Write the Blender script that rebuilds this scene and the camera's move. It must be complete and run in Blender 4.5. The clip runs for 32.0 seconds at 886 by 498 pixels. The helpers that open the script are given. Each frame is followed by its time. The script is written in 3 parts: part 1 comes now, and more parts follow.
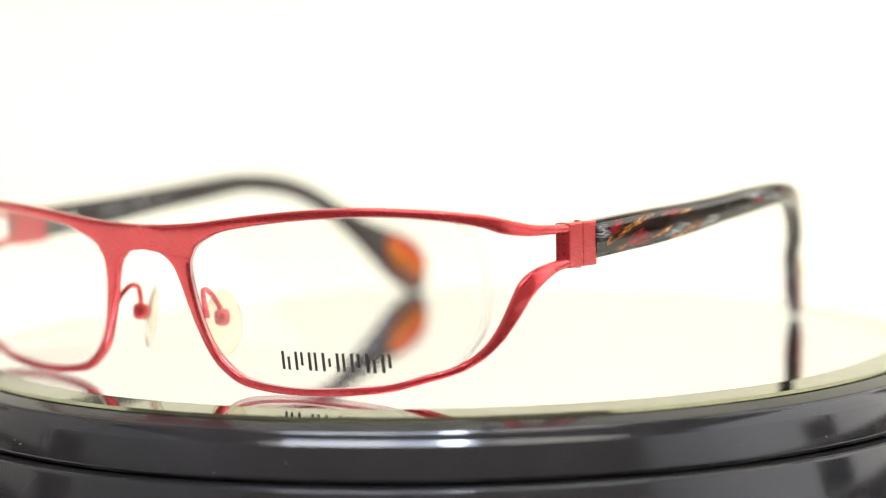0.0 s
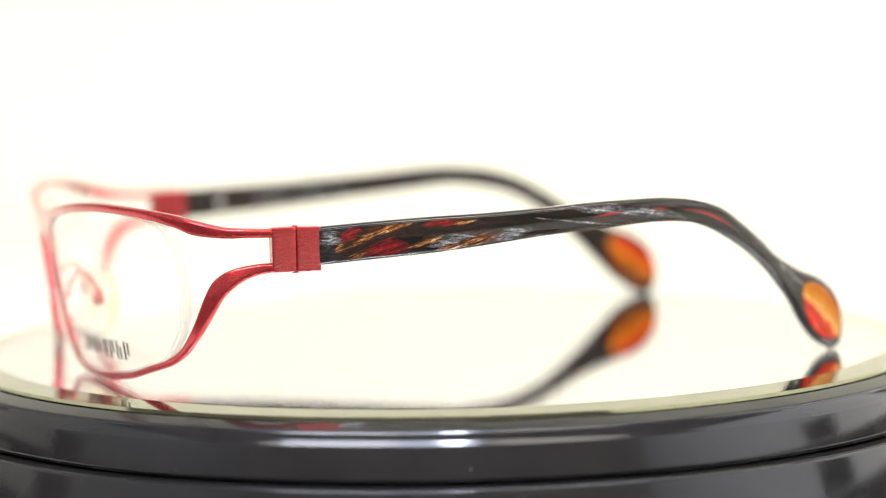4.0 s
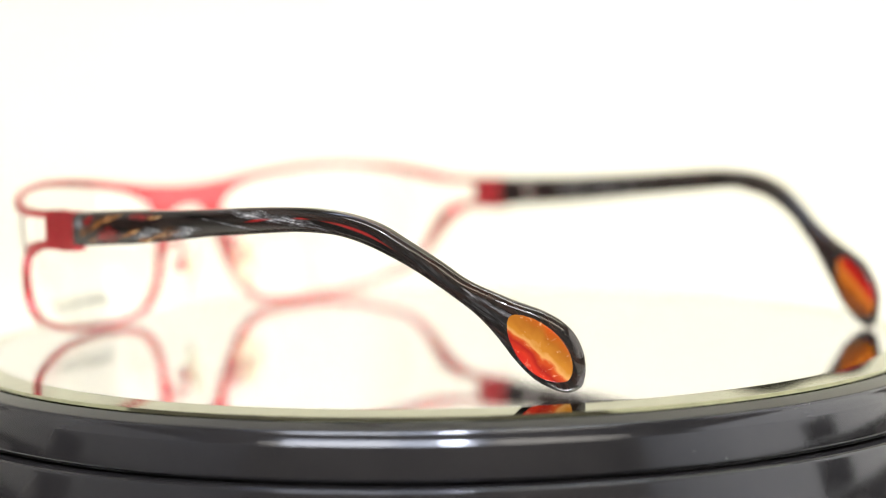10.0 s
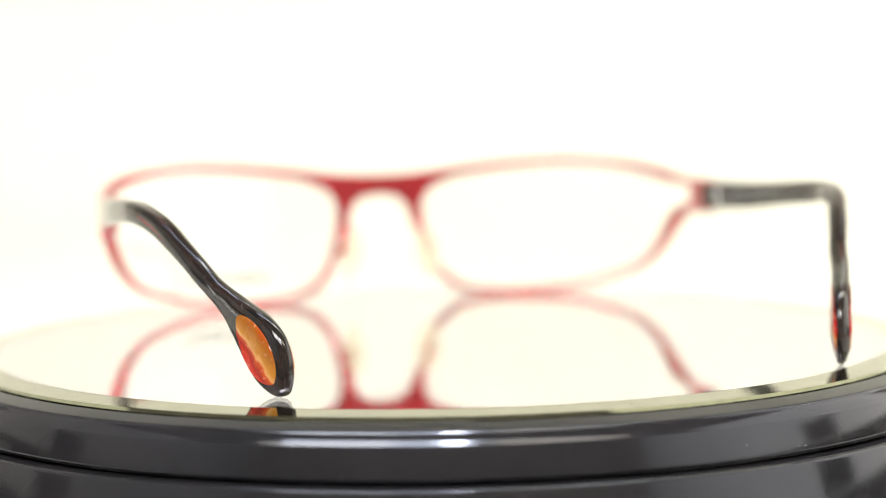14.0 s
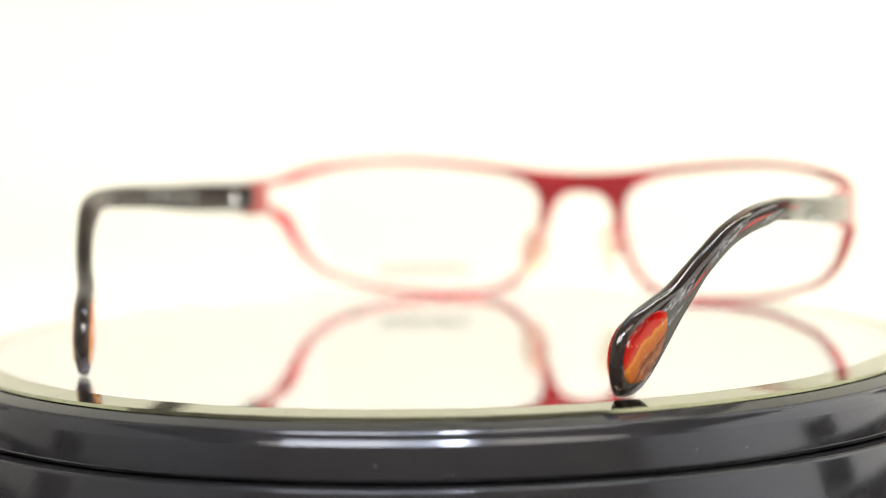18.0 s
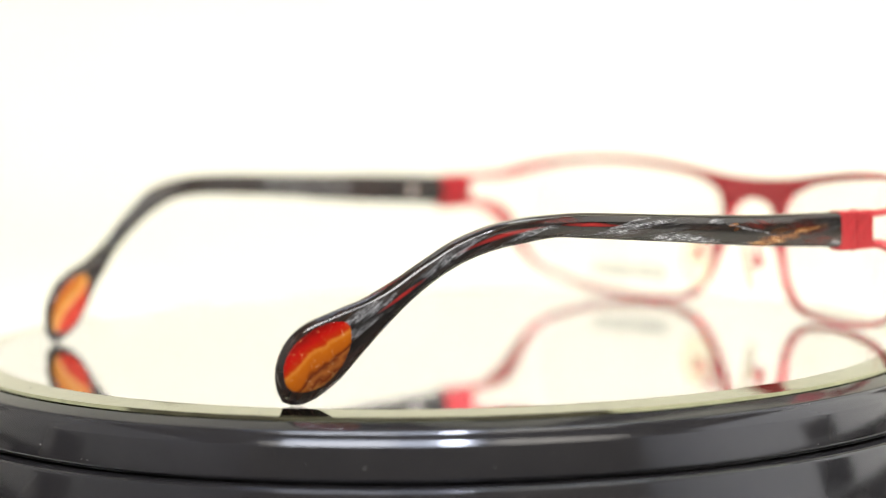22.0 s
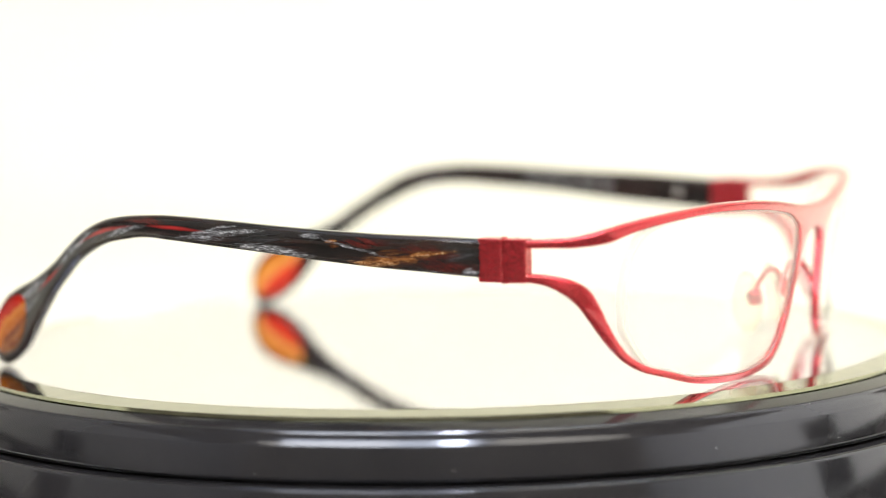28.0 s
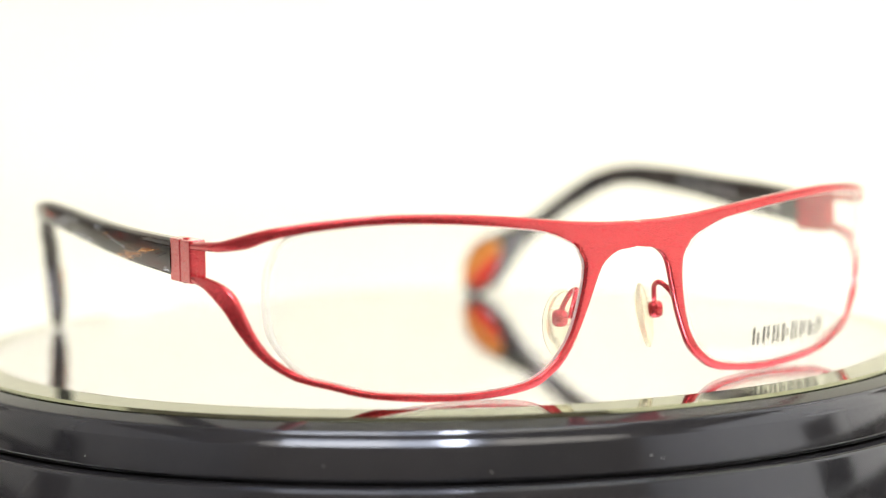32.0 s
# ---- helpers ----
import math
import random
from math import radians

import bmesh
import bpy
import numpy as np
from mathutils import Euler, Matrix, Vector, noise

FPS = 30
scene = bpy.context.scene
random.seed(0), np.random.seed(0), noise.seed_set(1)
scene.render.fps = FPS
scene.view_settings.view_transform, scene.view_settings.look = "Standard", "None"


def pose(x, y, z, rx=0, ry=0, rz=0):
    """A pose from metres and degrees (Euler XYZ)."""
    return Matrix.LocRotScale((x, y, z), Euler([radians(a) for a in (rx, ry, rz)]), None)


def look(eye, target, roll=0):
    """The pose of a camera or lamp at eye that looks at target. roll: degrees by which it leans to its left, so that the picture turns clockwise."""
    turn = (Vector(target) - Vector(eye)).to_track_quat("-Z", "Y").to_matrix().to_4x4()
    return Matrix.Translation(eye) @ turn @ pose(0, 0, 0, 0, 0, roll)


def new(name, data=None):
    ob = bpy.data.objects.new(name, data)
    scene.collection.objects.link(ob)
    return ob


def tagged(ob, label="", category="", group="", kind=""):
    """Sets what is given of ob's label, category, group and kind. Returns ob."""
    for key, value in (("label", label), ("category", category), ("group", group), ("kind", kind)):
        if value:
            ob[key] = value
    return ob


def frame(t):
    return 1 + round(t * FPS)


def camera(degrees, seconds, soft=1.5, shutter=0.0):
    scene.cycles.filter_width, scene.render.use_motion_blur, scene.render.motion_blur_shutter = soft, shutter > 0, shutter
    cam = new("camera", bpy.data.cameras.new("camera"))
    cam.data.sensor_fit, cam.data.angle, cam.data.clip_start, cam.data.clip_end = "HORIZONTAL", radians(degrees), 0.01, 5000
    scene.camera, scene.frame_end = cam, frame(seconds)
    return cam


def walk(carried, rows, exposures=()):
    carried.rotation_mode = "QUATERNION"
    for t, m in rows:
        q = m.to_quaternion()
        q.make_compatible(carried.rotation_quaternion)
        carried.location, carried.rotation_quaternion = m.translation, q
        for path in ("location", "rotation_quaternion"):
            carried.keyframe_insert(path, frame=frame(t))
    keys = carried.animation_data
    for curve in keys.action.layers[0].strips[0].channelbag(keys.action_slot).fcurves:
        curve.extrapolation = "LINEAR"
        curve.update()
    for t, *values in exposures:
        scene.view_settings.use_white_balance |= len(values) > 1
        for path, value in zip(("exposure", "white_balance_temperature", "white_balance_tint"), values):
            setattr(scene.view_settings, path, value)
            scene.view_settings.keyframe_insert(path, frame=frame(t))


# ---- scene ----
cam = camera(22.07, 32.0, soft=1.0)
cam.data.dof.use_dof = True
cam.data.dof.focus_distance = 0.380
cam.data.dof.aperture_fstop = 8.0
EYE = pose(0, -0.44674, 0.05908, 84.803, 0, -0.076) @ pose(0, 0, 0, 0, 0, -1.099)
walk(cam, [(0.0, EYE), (32.0, EYE)], exposures=[(0.0, 0.4), (32.0, 0.4)])

# ---- light ----
world = bpy.data.worlds.new("studio_air")
scene.world = world
world.use_nodes = True
world.node_tree.nodes["Background"].inputs[0].default_value = (0.9, 0.92, 1.0, 1)
world.node_tree.nodes["Background"].inputs[1].default_value = 0.05


def area_lamp(name, m, sx, sy, watts, colour):
    data = bpy.data.lights.new(name, "AREA")
    data.shape, data.size, data.size_y, data.energy, data.color = "RECTANGLE", sx, sy, watts, colour
    ob = new(name, data)
    ob.matrix_world = m
    return ob


WARM = (1.0, 0.978, 0.75)
# Added fill, out of view: brings the paper behind the display up to white.
area_lamp("backdrop_fill", look((0.48, 0.12, 1.0), (0.30, 0.78, 0.12)), 0.9, 0.25, 4.6, WARM)
area_lamp("top_softbox", look((0.0, 0.10, 1.12), (0.0, 0.10, 0.0)), 1.0, 0.16, 3.0, (0.66, 0.75, 1.0))
area_lamp("key_softbox", look((-0.20, -0.68, 0.74), (0.0, -0.05, 0.0)), 0.62, 0.26, 5.6, (0.95, 0.96, 1.0))
area_lamp("spot_lamp", look((0.03, -0.62, 0.70), (0.0, -0.05, 0.0)), 0.065, 0.05, 1.5, (0.95, 0.96, 1.0))
# Two added fills that brighten the unseen front of the room for reflections.
for lamp_x in (-1.0, 1.0):
    area_lamp("room_fill", look((lamp_x, -1.7, 2.05), (lamp_x, -1.7, 0.0)), 1.2, 0.5, 12, (1.0, 0.88, 0.70))


# ---- materials ----
def material(name):
    m = bpy.data.materials.new(name)
    m.use_nodes = True
    nt = m.node_tree
    return m, nt, nt.nodes["Principled BSDF"]


def node(nt, kind, **values):
    n = nt.nodes.new(kind)
    for key, value in values.items():
        n.inputs[key].default_value = value
    return n


def ramp(nt, fac, stops):
    n = nt.nodes.new("ShaderNodeValToRGB")
    e = n.color_ramp.elements
    while len(e) < len(stops):
        e.new(0.5)
    for el, (p, col) in zip(e, stops):
        el.position, el.color = p, (*col, 1)
    nt.links.new(fac, n.inputs[0])
    return n.outputs[0]


def mixed(nt, fac, a, b):
    n = nt.nodes.new("ShaderNodeMix")
    n.data_type = "RGBA"
    for socket, value in ((n.inputs[0], fac), (n.inputs[6], a), (n.inputs[7], b)):
        if isinstance(value, bpy.types.NodeSocket):
            nt.links.new(value, socket)
        elif isinstance(value, tuple):
            socket.default_value = (*value, 1)
        else:
            socket.default_value = value
    return n.outputs[2]


def maths(nt, op, a, b=0.0):
    n = nt.nodes.new("ShaderNodeMath")
    n.operation = op
    for socket, value in zip(n.inputs, (a, b)):
        if isinstance(value, bpy.types.NodeSocket):
            nt.links.new(value, socket)
        else:
            socket.default_value = value
    return n.outputs[0]


def coords(nt, what="Object", scale=(1, 1, 1), turn=0.0, shift=(0, 0, 0)):
    tc = nt.nodes.new("ShaderNodeTexCoord")
    mp = node(nt, "ShaderNodeMapping", Scale=scale, Rotation=(0, 0, turn), Location=shift)
    nt.links.new(tc.outputs[what], mp.inputs[0])
    return mp.outputs[0]


def noise_tex(nt, vector, scale, detail=4.0, rough=0.55, warp=0.0):
    n = node(nt, "ShaderNodeTexNoise", Scale=scale, Detail=detail, Roughness=rough, Distortion=warp)
    nt.links.new(vector, n.inputs["Vector"])
    return n.outputs["Fac"]


def bumped(nt, bsdf, height, strength, distance):
    n = node(nt, "ShaderNodeBump", Strength=strength, Distance=distance)
    nt.links.new(height, n.inputs["Height"])
    nt.links.new(n.outputs[0], bsdf.inputs["Normal"])


def red_metal():
    """Red anodised metal: satin, with a clear seal over it."""
    m, nt, b = material("red_anodised_metal")
    co = coords(nt)
    n = noise_tex(nt, co, 90, 3)
    nt.links.new(ramp(nt, n, [(0.3, (0.48, 0.026, 0.038)), (0.7, (0.55, 0.036, 0.048))]), b.inputs["Base Color"])
    fine = noise_tex(nt, coords(nt, scale=(1, 1, 6)), 1800, 2)
    nt.links.new(ramp(nt, fine, [(0.3, (0.21, 0.21, 0.21)), (0.7, (0.31, 0.31, 0.31))]), b.inputs["Roughness"])
    b.inputs["Metallic"].default_value = 0.88
    b.inputs["Coat Weight"].default_value = 0.9
    b.inputs["Coat Roughness"].default_value = 0.09
    b.inputs["Coat IOR"].default_value = 1.5
    bumped(nt, b, fine, 0.004, 0.0001)
    return m


def slanted(nt, along, across, slope, shift):
    """Streak coordinates from the lengthwise map, in metres, leaning by slope."""
    tc = nt.nodes.new("ShaderNodeTexCoord")
    sep = nt.nodes.new("ShaderNodeSeparateXYZ")
    nt.links.new(tc.outputs["UV"], sep.inputs[0])
    a = maths(nt, "MULTIPLY", sep.outputs[0], along)
    b = maths(nt, "MULTIPLY", maths(nt, "ADD", sep.outputs[1], maths(nt, "MULTIPLY", sep.outputs[0], slope)), across)
    com = nt.nodes.new("ShaderNodeCombineXYZ")
    nt.links.new(maths(nt, "ADD", a, shift), com.inputs[0])
    nt.links.new(maths(nt, "ADD", b, shift * 1.7), com.inputs[1])
    return com.outputs[0], sep.outputs[0]


def acetate(seed, red, gold_down, red_spots, smoke_spots, gold_spots, silver_spots, red_lines):
    """Dark acetate with fibrous flakes; each spot: along, across, half length, half width (mm), slope."""
    m, nt, b = material("marbled_dark_acetate")
    tc = nt.nodes.new("ShaderNodeTexCoord")
    sep = nt.nodes.new("ShaderNodeSeparateXYZ")
    nt.links.new(tc.outputs["UV"], sep.inputs[0])
    raw_along = maths(nt, "MULTIPLY", sep.outputs[0], 1000.0)
    raw_across = maths(nt, "MULTIPLY", sep.outputs[1], 1000.0)

    def swing(along, across, slope, shift, size, detail=3):
        co, _ = slanted(nt, along, across, slope, shift)
        return maths(nt, "MULTIPLY", maths(nt, "SUBTRACT", noise_tex(nt, co, 1.0, detail, 0.6, 0.3), 0.5), size)

    along = maths(nt, "ADD", raw_along, swing(220, 900, 0.2, seed, 3.2))
    across = maths(nt, "ADD", raw_across, swing(150, 500, 0.1, seed + 5, 1.0))
    fibre_up, _ = slanted(nt, 200, 1900, -0.26, seed + 13)
    fibre_up = noise_tex(nt, fibre_up, 1.0, 6, 0.7, 0.9)
    fibre_down, _ = slanted(nt, 200, 1900, 0.16, seed + 17)
    fibre_down = noise_tex(nt, fibre_down, 1.0, 6, 0.7, 0.9)
    grain, _ = slanted(nt, 900, 2300, -0.2, seed + 3)
    grain = noise_tex(nt, grain, 1.0, 7, 0.78, 0.6)

    def spots(table, soft, fray, frayed, along=along, across=across):
        total = None
        for s0, c0, ls, lc, slope in table:
            da = maths(nt, "SUBTRACT", along, s0)
            dc = maths(nt, "SUBTRACT", maths(nt, "SUBTRACT", across, 5.0 + c0), maths(nt, "MULTIPLY", da, slope))
            d = maths(nt, "ADD", maths(nt, "POWER", maths(nt, "ABSOLUTE", maths(nt, "MULTIPLY", da, 1 / ls)), 1.5), maths(nt, "POWER", maths(nt, "ABSOLUTE", maths(nt, "MULTIPLY", dc, 1 / lc)), 1.5))
            total = d if total is None else maths(nt, "MINIMUM", total, d)
        total = maths(nt, "ADD", total, maths(nt, "MULTIPLY", maths(nt, "SUBTRACT", 0.5, frayed), fray))
        return ramp(nt, maths(nt, "MULTIPLY", total, 0.5), [(0.5 - soft / 2, (1, 1, 1)), (0.5, (0, 0, 0))])

    broad, _ = slanted(nt, 60, 620, 0.08, seed + 9)
    body_noise = noise_tex(nt, broad, 1.0, 4, 0.55, 0.7)
    col = ramp(nt, body_noise, [(0.34, (0.003, 0.003, 0.003)), (0.46, (0.010, 0.008, 0.008)), (0.56, (0.024, 0.013, 0.011)), (0.66, (0.010, 0.009, 0.010))])
    veil = maths(nt, "MULTIPLY", ramp(nt, fibre_down, [(0.56, (0, 0, 0)), (0.76, (0.55, 0.55, 0.55))]), ramp(nt, body_noise, [(0.48, (0, 0, 0)), (0.60, (1, 1, 1))]))
    col = mixed(nt, veil, col, (0.085, 0.085, 0.092))
    smokec = ramp(nt, fibre_down, [(0.40, (0.008, 0.008, 0.009)), (0.56, (0.025, 0.025, 0.027)), (0.70, (0.085, 0.087, 0.094)), (0.82, (0.22, 0.225, 0.24))])
    col = mixed(nt, spots(smoke_spots, 0.8, 1.4, fibre_down), col, smokec)
    redc = ramp(nt, maths(nt, "ADD", maths(nt, "MULTIPLY", grain, 0.5), maths(nt, "MULTIPLY", fibre_up, 0.5)), [(0.36, tuple(c * 0.12 for c in red)), (0.46, tuple(c * 0.5 for c in red)), (0.54, red), (0.61, tuple(c * 1.6 for c in red)), (0.69, (min(1, red[0] * 2.2), red[0] * 0.55, red[0] * 0.5))])
    col = mixed(nt, spots(red_spots, 0.95, 1.8, fibre_up), col, redc)
    gold_fibre = fibre_down if gold_down else fibre_up
    wide = [(a, c, l * 1.2, w * 2.2, k) for a, c, l, w, k in gold_spots]
    brown = ramp(nt, gold_fibre, [(0.36, (0.008, 0.006, 0.005)), (0.55, (0.060, 0.020, 0.008)), (0.75, (0.15, 0.055, 0.018))])
    col = mixed(nt, spots(wide, 0.9, 1.6, gold_fibre), col, brown)
    goldc = ramp(nt, maths(nt, "ADD", maths(nt, "MULTIPLY", grain, 0.5), maths(nt, "MULTIPLY", gold_fibre, 0.5)), [(0.38, (0.02, 0.009, 0.006)), (0.47, (0.12, 0.036, 0.011)), (0.54, (0.32, 0.13, 0.035)), (0.59, (0.62, 0.40, 0.18)), (0.65, (0.97, 0.86, 0.68))])
    col = mixed(nt, spots(gold_spots, 0.8, 3.4, gold_fibre), col, goldc)
    silverc = ramp(nt, maths(nt, "ADD", maths(nt, "MULTIPLY", grain, 0.55), maths(nt, "MULTIPLY", fibre_down, 0.45)), [(0.39, (0.010, 0.010, 0.012)), (0.46, (0.055, 0.056, 0.062)), (0.53, (0.18, 0.185, 0.20)), (0.59, (0.46, 0.47, 0.51)), (0.66, (0.95, 0.96, 1.0))])
    col = mixed(nt, spots(silver_spots, 0.85, 3.0, fibre_down), col, silverc)
    thread = maths(nt, "ADD", raw_across, swing(150, 500, 0.1, seed + 5, 0.25))
    col = mixed(nt, spots(red_lines, 1.0, 0.4, fibre_down, raw_along, thread), col, (0.34, 0.02, 0.02))
    nt.links.new(col, b.inputs["Base Color"])
    b.inputs["Roughness"].default_value = 0.04
    b.inputs["IOR"].default_value = 1.49
    b.inputs["Specular IOR Level"].default_value = 0.5
    return m


def amber_inlay(seed, centre_v, flip, stops, vein, tone=1.0, waver=0.5, glitter=0.6):
    m, nt, b = material("amber_red_inlay")
    tc = nt.nodes.new("ShaderNodeTexCoord")
    sep = nt.nodes.new("ShaderNodeSeparateXYZ")
    nt.links.new(tc.outputs["Object"], sep.inputs[0])
    a = maths(nt, "MULTIPLY", maths(nt, "SUBTRACT", sep.outputs[1], centre_v), 0.66)
    c = maths(nt, "MULTIPLY", maths(nt, "SUBTRACT", sep.outputs[2], 0.008), 0.75)
    across = maths(nt, "MULTIPLY", maths(nt, "ADD", a, c), 100.0 * flip)
    co = coords(nt, "Object", (1, 1, 1), 0, (seed, seed, 0))
    warp = maths(nt, "MULTIPLY", maths(nt, "SUBTRACT", noise_tex(nt, co, 130, 3, 0.55, 0.5), 0.5), waver)
    band = maths(nt, "ADD", maths(nt, "ADD", across, warp), 0.5)
    col = ramp(nt, band, [(p, (r * 0.70 * tone, g * 0.48 * tone, b_ * 0.25 * tone)) for p, (r, g, b_) in stops])
    f = noise_tex(nt, co, 900, 5, 0.65, 1.0)
    nt.links.new(mixed(nt, ramp(nt, f, [(0.60, (0, 0, 0)), (0.74, (glitter, glitter, glitter))]), col, vein), b.inputs["Base Color"])
    b.inputs["Roughness"].default_value = 0.05
    b.inputs["IOR"].default_value = 1.40
    b.inputs["Specular IOR Level"].default_value = 0.3
    return m


def plain(name, col, rough, metal=0.0, vary=0.15, scale=60.0):
    m, nt, b = material(name)
    n = noise_tex(nt, coords(nt), scale, 4)
    lo, hi = tuple(c * (1 - vary) for c in col), tuple(min(1, c * (1 + vary)) for c in col)
    nt.links.new(ramp(nt, n, [(0.3, lo), (0.7, hi)]), b.inputs["Base Color"])
    b.inputs["Roughness"].default_value, b.inputs["Metallic"].default_value = rough, metal
    return m


def clear(name, col, ior, rough=0.0):
    m, nt, b = material(name)
    b.inputs["Base Color"].default_value = (*col, 1)
    b.inputs["Transmission Weight"].default_value = 1.0
    b.inputs["IOR"].default_value, b.inputs["Roughness"].default_value = ior, rough
    return m


def gloss_black(name, lo, hi):
    m, nt, b = material(name)
    n = noise_tex(nt, coords(nt), 40, 5)
    nt.links.new(ramp(nt, n, [(0.3, (0.012, 0.012, 0.014)), (0.7, (0.020, 0.019, 0.021))]), b.inputs["Base Color"])
    s = noise_tex(nt, coords(nt), 900, 3)
    nt.links.new(ramp(nt, s, [(0.3, (lo, lo, lo)), (0.75, (hi, hi, hi))]), b.inputs["Roughness"])
    b.inputs["IOR"].default_value = 1.46
    # Blue of the reflected light is put into the specular tint.
    b.inputs["Specular Tint"].default_value = (0.80, 0.86, 1.0, 1)
    return m


RED = red_metal()
DARK_A = acetate(
    1.3, (0.24, 0.013, 0.015), False,
    [(5.0, 1.5, 2.2, 1.3, 0.4), (11.3, -1.5, 4.6, 1.7, 0.05), (20.5, 2.0, 4.4, 0.7, 0.05)],
    [(2.0, 0.0, 3.0, 3.4, 0), (33, -1.0, 4.5, 1.4, 0.1), (56, 0.3, 15, 0.8, -0.14), (84, 0.4, 12, 0.7, -0.02), (96, -0.8, 7, 1.2, 0)],
    [(7.6, 0.7, 3.6, 0.7, 0.42), (11.4, 1.8, 3.6, 0.7, 0.12), (6.2, -2.2, 1.3, 0.6, 0.2), (3.4, -0.6, 1.2, 0.7, 0.4), (17.8, -1.0, 2.8, 0.5, 0.22), (21.8, -2.3, 2.4, 0.7, 0.1), (27.6, -1.7, 4.0, 0.9, 0.12), (24.6, 1.6, 1.8, 0.3, 0.05)],
    [(1.6, 0.9, 2.2, 1.6, 0.05), (22.5, -1.1, 4.2, 1.0, 0.15), (32.3, -1.3, 3.6, 0.9, 0.1), (52.5, 0.5, 11.5, 0.8, -0.14), (57, 0.1, 7, 0.7, -0.1), (44.2, -0.5, 6.2, 0.22, -0.2), (96, 0.8, 6, 0.55, 0)],
    [(50.4, 0.1, 3.6, 0.3, 0.06), (59.8, 0.3, 2.2, 0.22, 0), (70.5, 0.1, 7.5, 0.34, -0.02)])
DARK_B = acetate(
    7.9, (0.075, 0.010, 0.008), True,
    [(5, -1.9, 6.5, 1.4, 0), (9, 0.4, 6, 1.5, 0.05), (20, 1.2, 5, 1.0, -0.05), (62, 1.0, 6, 0.5, 0.02)],
    [(3.5, 0.8, 4.5, 2.2, 0), (29.5, 1.4, 4, 0.9, 0), (40, 0.4, 9, 1.6, -0.12), (67, -0.3, 6, 1.2, -0.15), (82, 0.2, 8, 1.2, 0), (96, 0.3, 8, 2.0, 0)],
    [(9.5, 0.0, 6.5, 0.45, -0.15), (16.0, -1.2, 4.5, 0.9, -0.12), (19.6, -2.3, 2.8, 0.55, 0), (25.7, 0.8, 1.2, 0.5, 0), (13, -0.9, 3.0, 0.5, 0.1)],
    [(21.5, 0.2, 7.5, 0.26, 0.15), (37.0, -1.6, 8.0, 1.0, 0.03), (47, 0.1, 8, 1.1, -0.18), (29.5, 1.4, 3.0, 0.5, 0.05), (1.2, -2.4, 1.2, 0.8, 0), (67, -0.4, 5, 0.6, -0.15), (76, 0.9, 3, 0.5, 0.0), (81.5, 0.4, 5, 0.9, 0.03), (95, 1.2, 6.5, 0.9, 0.02), (99, -0.8, 5, 0.7, 0)],
    [(56.0, 0.2, 6.5, 0.42, 0.0), (72, 0.2, 8, 0.46, 0.0), (90, -0.1, 5, 0.36, 0.0)])
INLAY_A = amber_inlay(0.31, 0.1014, -0.9, [(0.05, (0.45, 0.05, 0.03)), (0.16, (0.52, 0.14, 0.03)), (0.28, (0.44, 0.22, 0.05)), (0.42, (0.62, 0.36, 0.08)), (0.48, (0.80, 0.60, 0.34)), (0.52, (0.62, 0.12, 0.05)), (0.60, (0.40, 0.03, 0.04)), (0.68, (0.68, 0.06, 0.05)), (0.80, (0.60, 0.03, 0.05)), (0.95, (0.48, 0.12, 0.04))], (0.95, 0.66, 0.36), 1.2, 0.42, 0.6)
INLAY_B = amber_inlay(0.82, 0.1035, 1.0, [(0.08, (0.08, 0.02, 0.012)), (0.18, (0.36, 0.20, 0.10)), (0.24, (0.14, 0.035, 0.014)), (0.32, (0.38, 0.17, 0.07)), (0.38, (0.12, 0.025, 0.01)), (0.43, (0.44, 0.15, 0.02)), (0.55, (0.58, 0.22, 0.015)), (0.60, (0.72, 0.36, 0.08)), (0.65, (0.52, 0.05, 0.010)), (0.76, (0.54, 0.012, 0.014)), (0.90, (0.22, 0.006, 0.010))], (0.72, 0.42, 0.18))
LENS = clear("clear_lens", (0.99, 0.99, 0.985), 1.04)
LENS.node_tree.nodes["Principled BSDF"].inputs["Coat Weight"].default_value = 0.75
LENS.node_tree.nodes["Principled BSDF"].inputs["Coat Roughness"].default_value = 0.0
PAD = clear("yellowed_silicone", (1.0, 0.96, 0.78), 1.18, 0.2)
PAD.node_tree.nodes["Principled BSDF"].inputs["Transmission Weight"].default_value = 0.85
EDGE = clear("ground_lens_edge", (0.86, 0.85, 0.84), 1.08, 0.3)
EDGE.node_tree.nodes["Principled BSDF"].inputs["Transmission Weight"].default_value = 0.82
STEEL = plain("bright_steel", (0.75, 0.74, 0.72), 0.22, 1.0)
INK = plain("black_print", (0.015, 0.015, 0.016), 0.5)
PALE_INK = plain("pale_print", (0.20, 0.20, 0.20), 0.4)
BLACK = gloss_black("glossy_black_plastic", 0.09, 0.14)
BASE_BLACK = gloss_black("polished_black_plastic", 0.08, 0.14)
GROOVE = plain("matt_black_plastic", (0.008, 0.008, 0.008), 0.7)
MIRROR = plain("silvered_mirror", (0.945, 0.935, 0.995), 0.012, 1.0, 0.01)
GLASS = clear("mirror_glass", (0.985, 0.99, 0.995), 1.5)
BEVEL = plain("greenish_silvered_bevel", (0.265, 0.27, 0.19), 0.05, 1.0, 0.12, 300)
PAPER = plain("cream_white_paper", (0.84, 0.825, 0.738), 0.9, 0, 0.015, 3)
WALL = plain("white_wall_paint", (0.82, 0.81, 0.79), 0.85, 0, 0.04, 2)


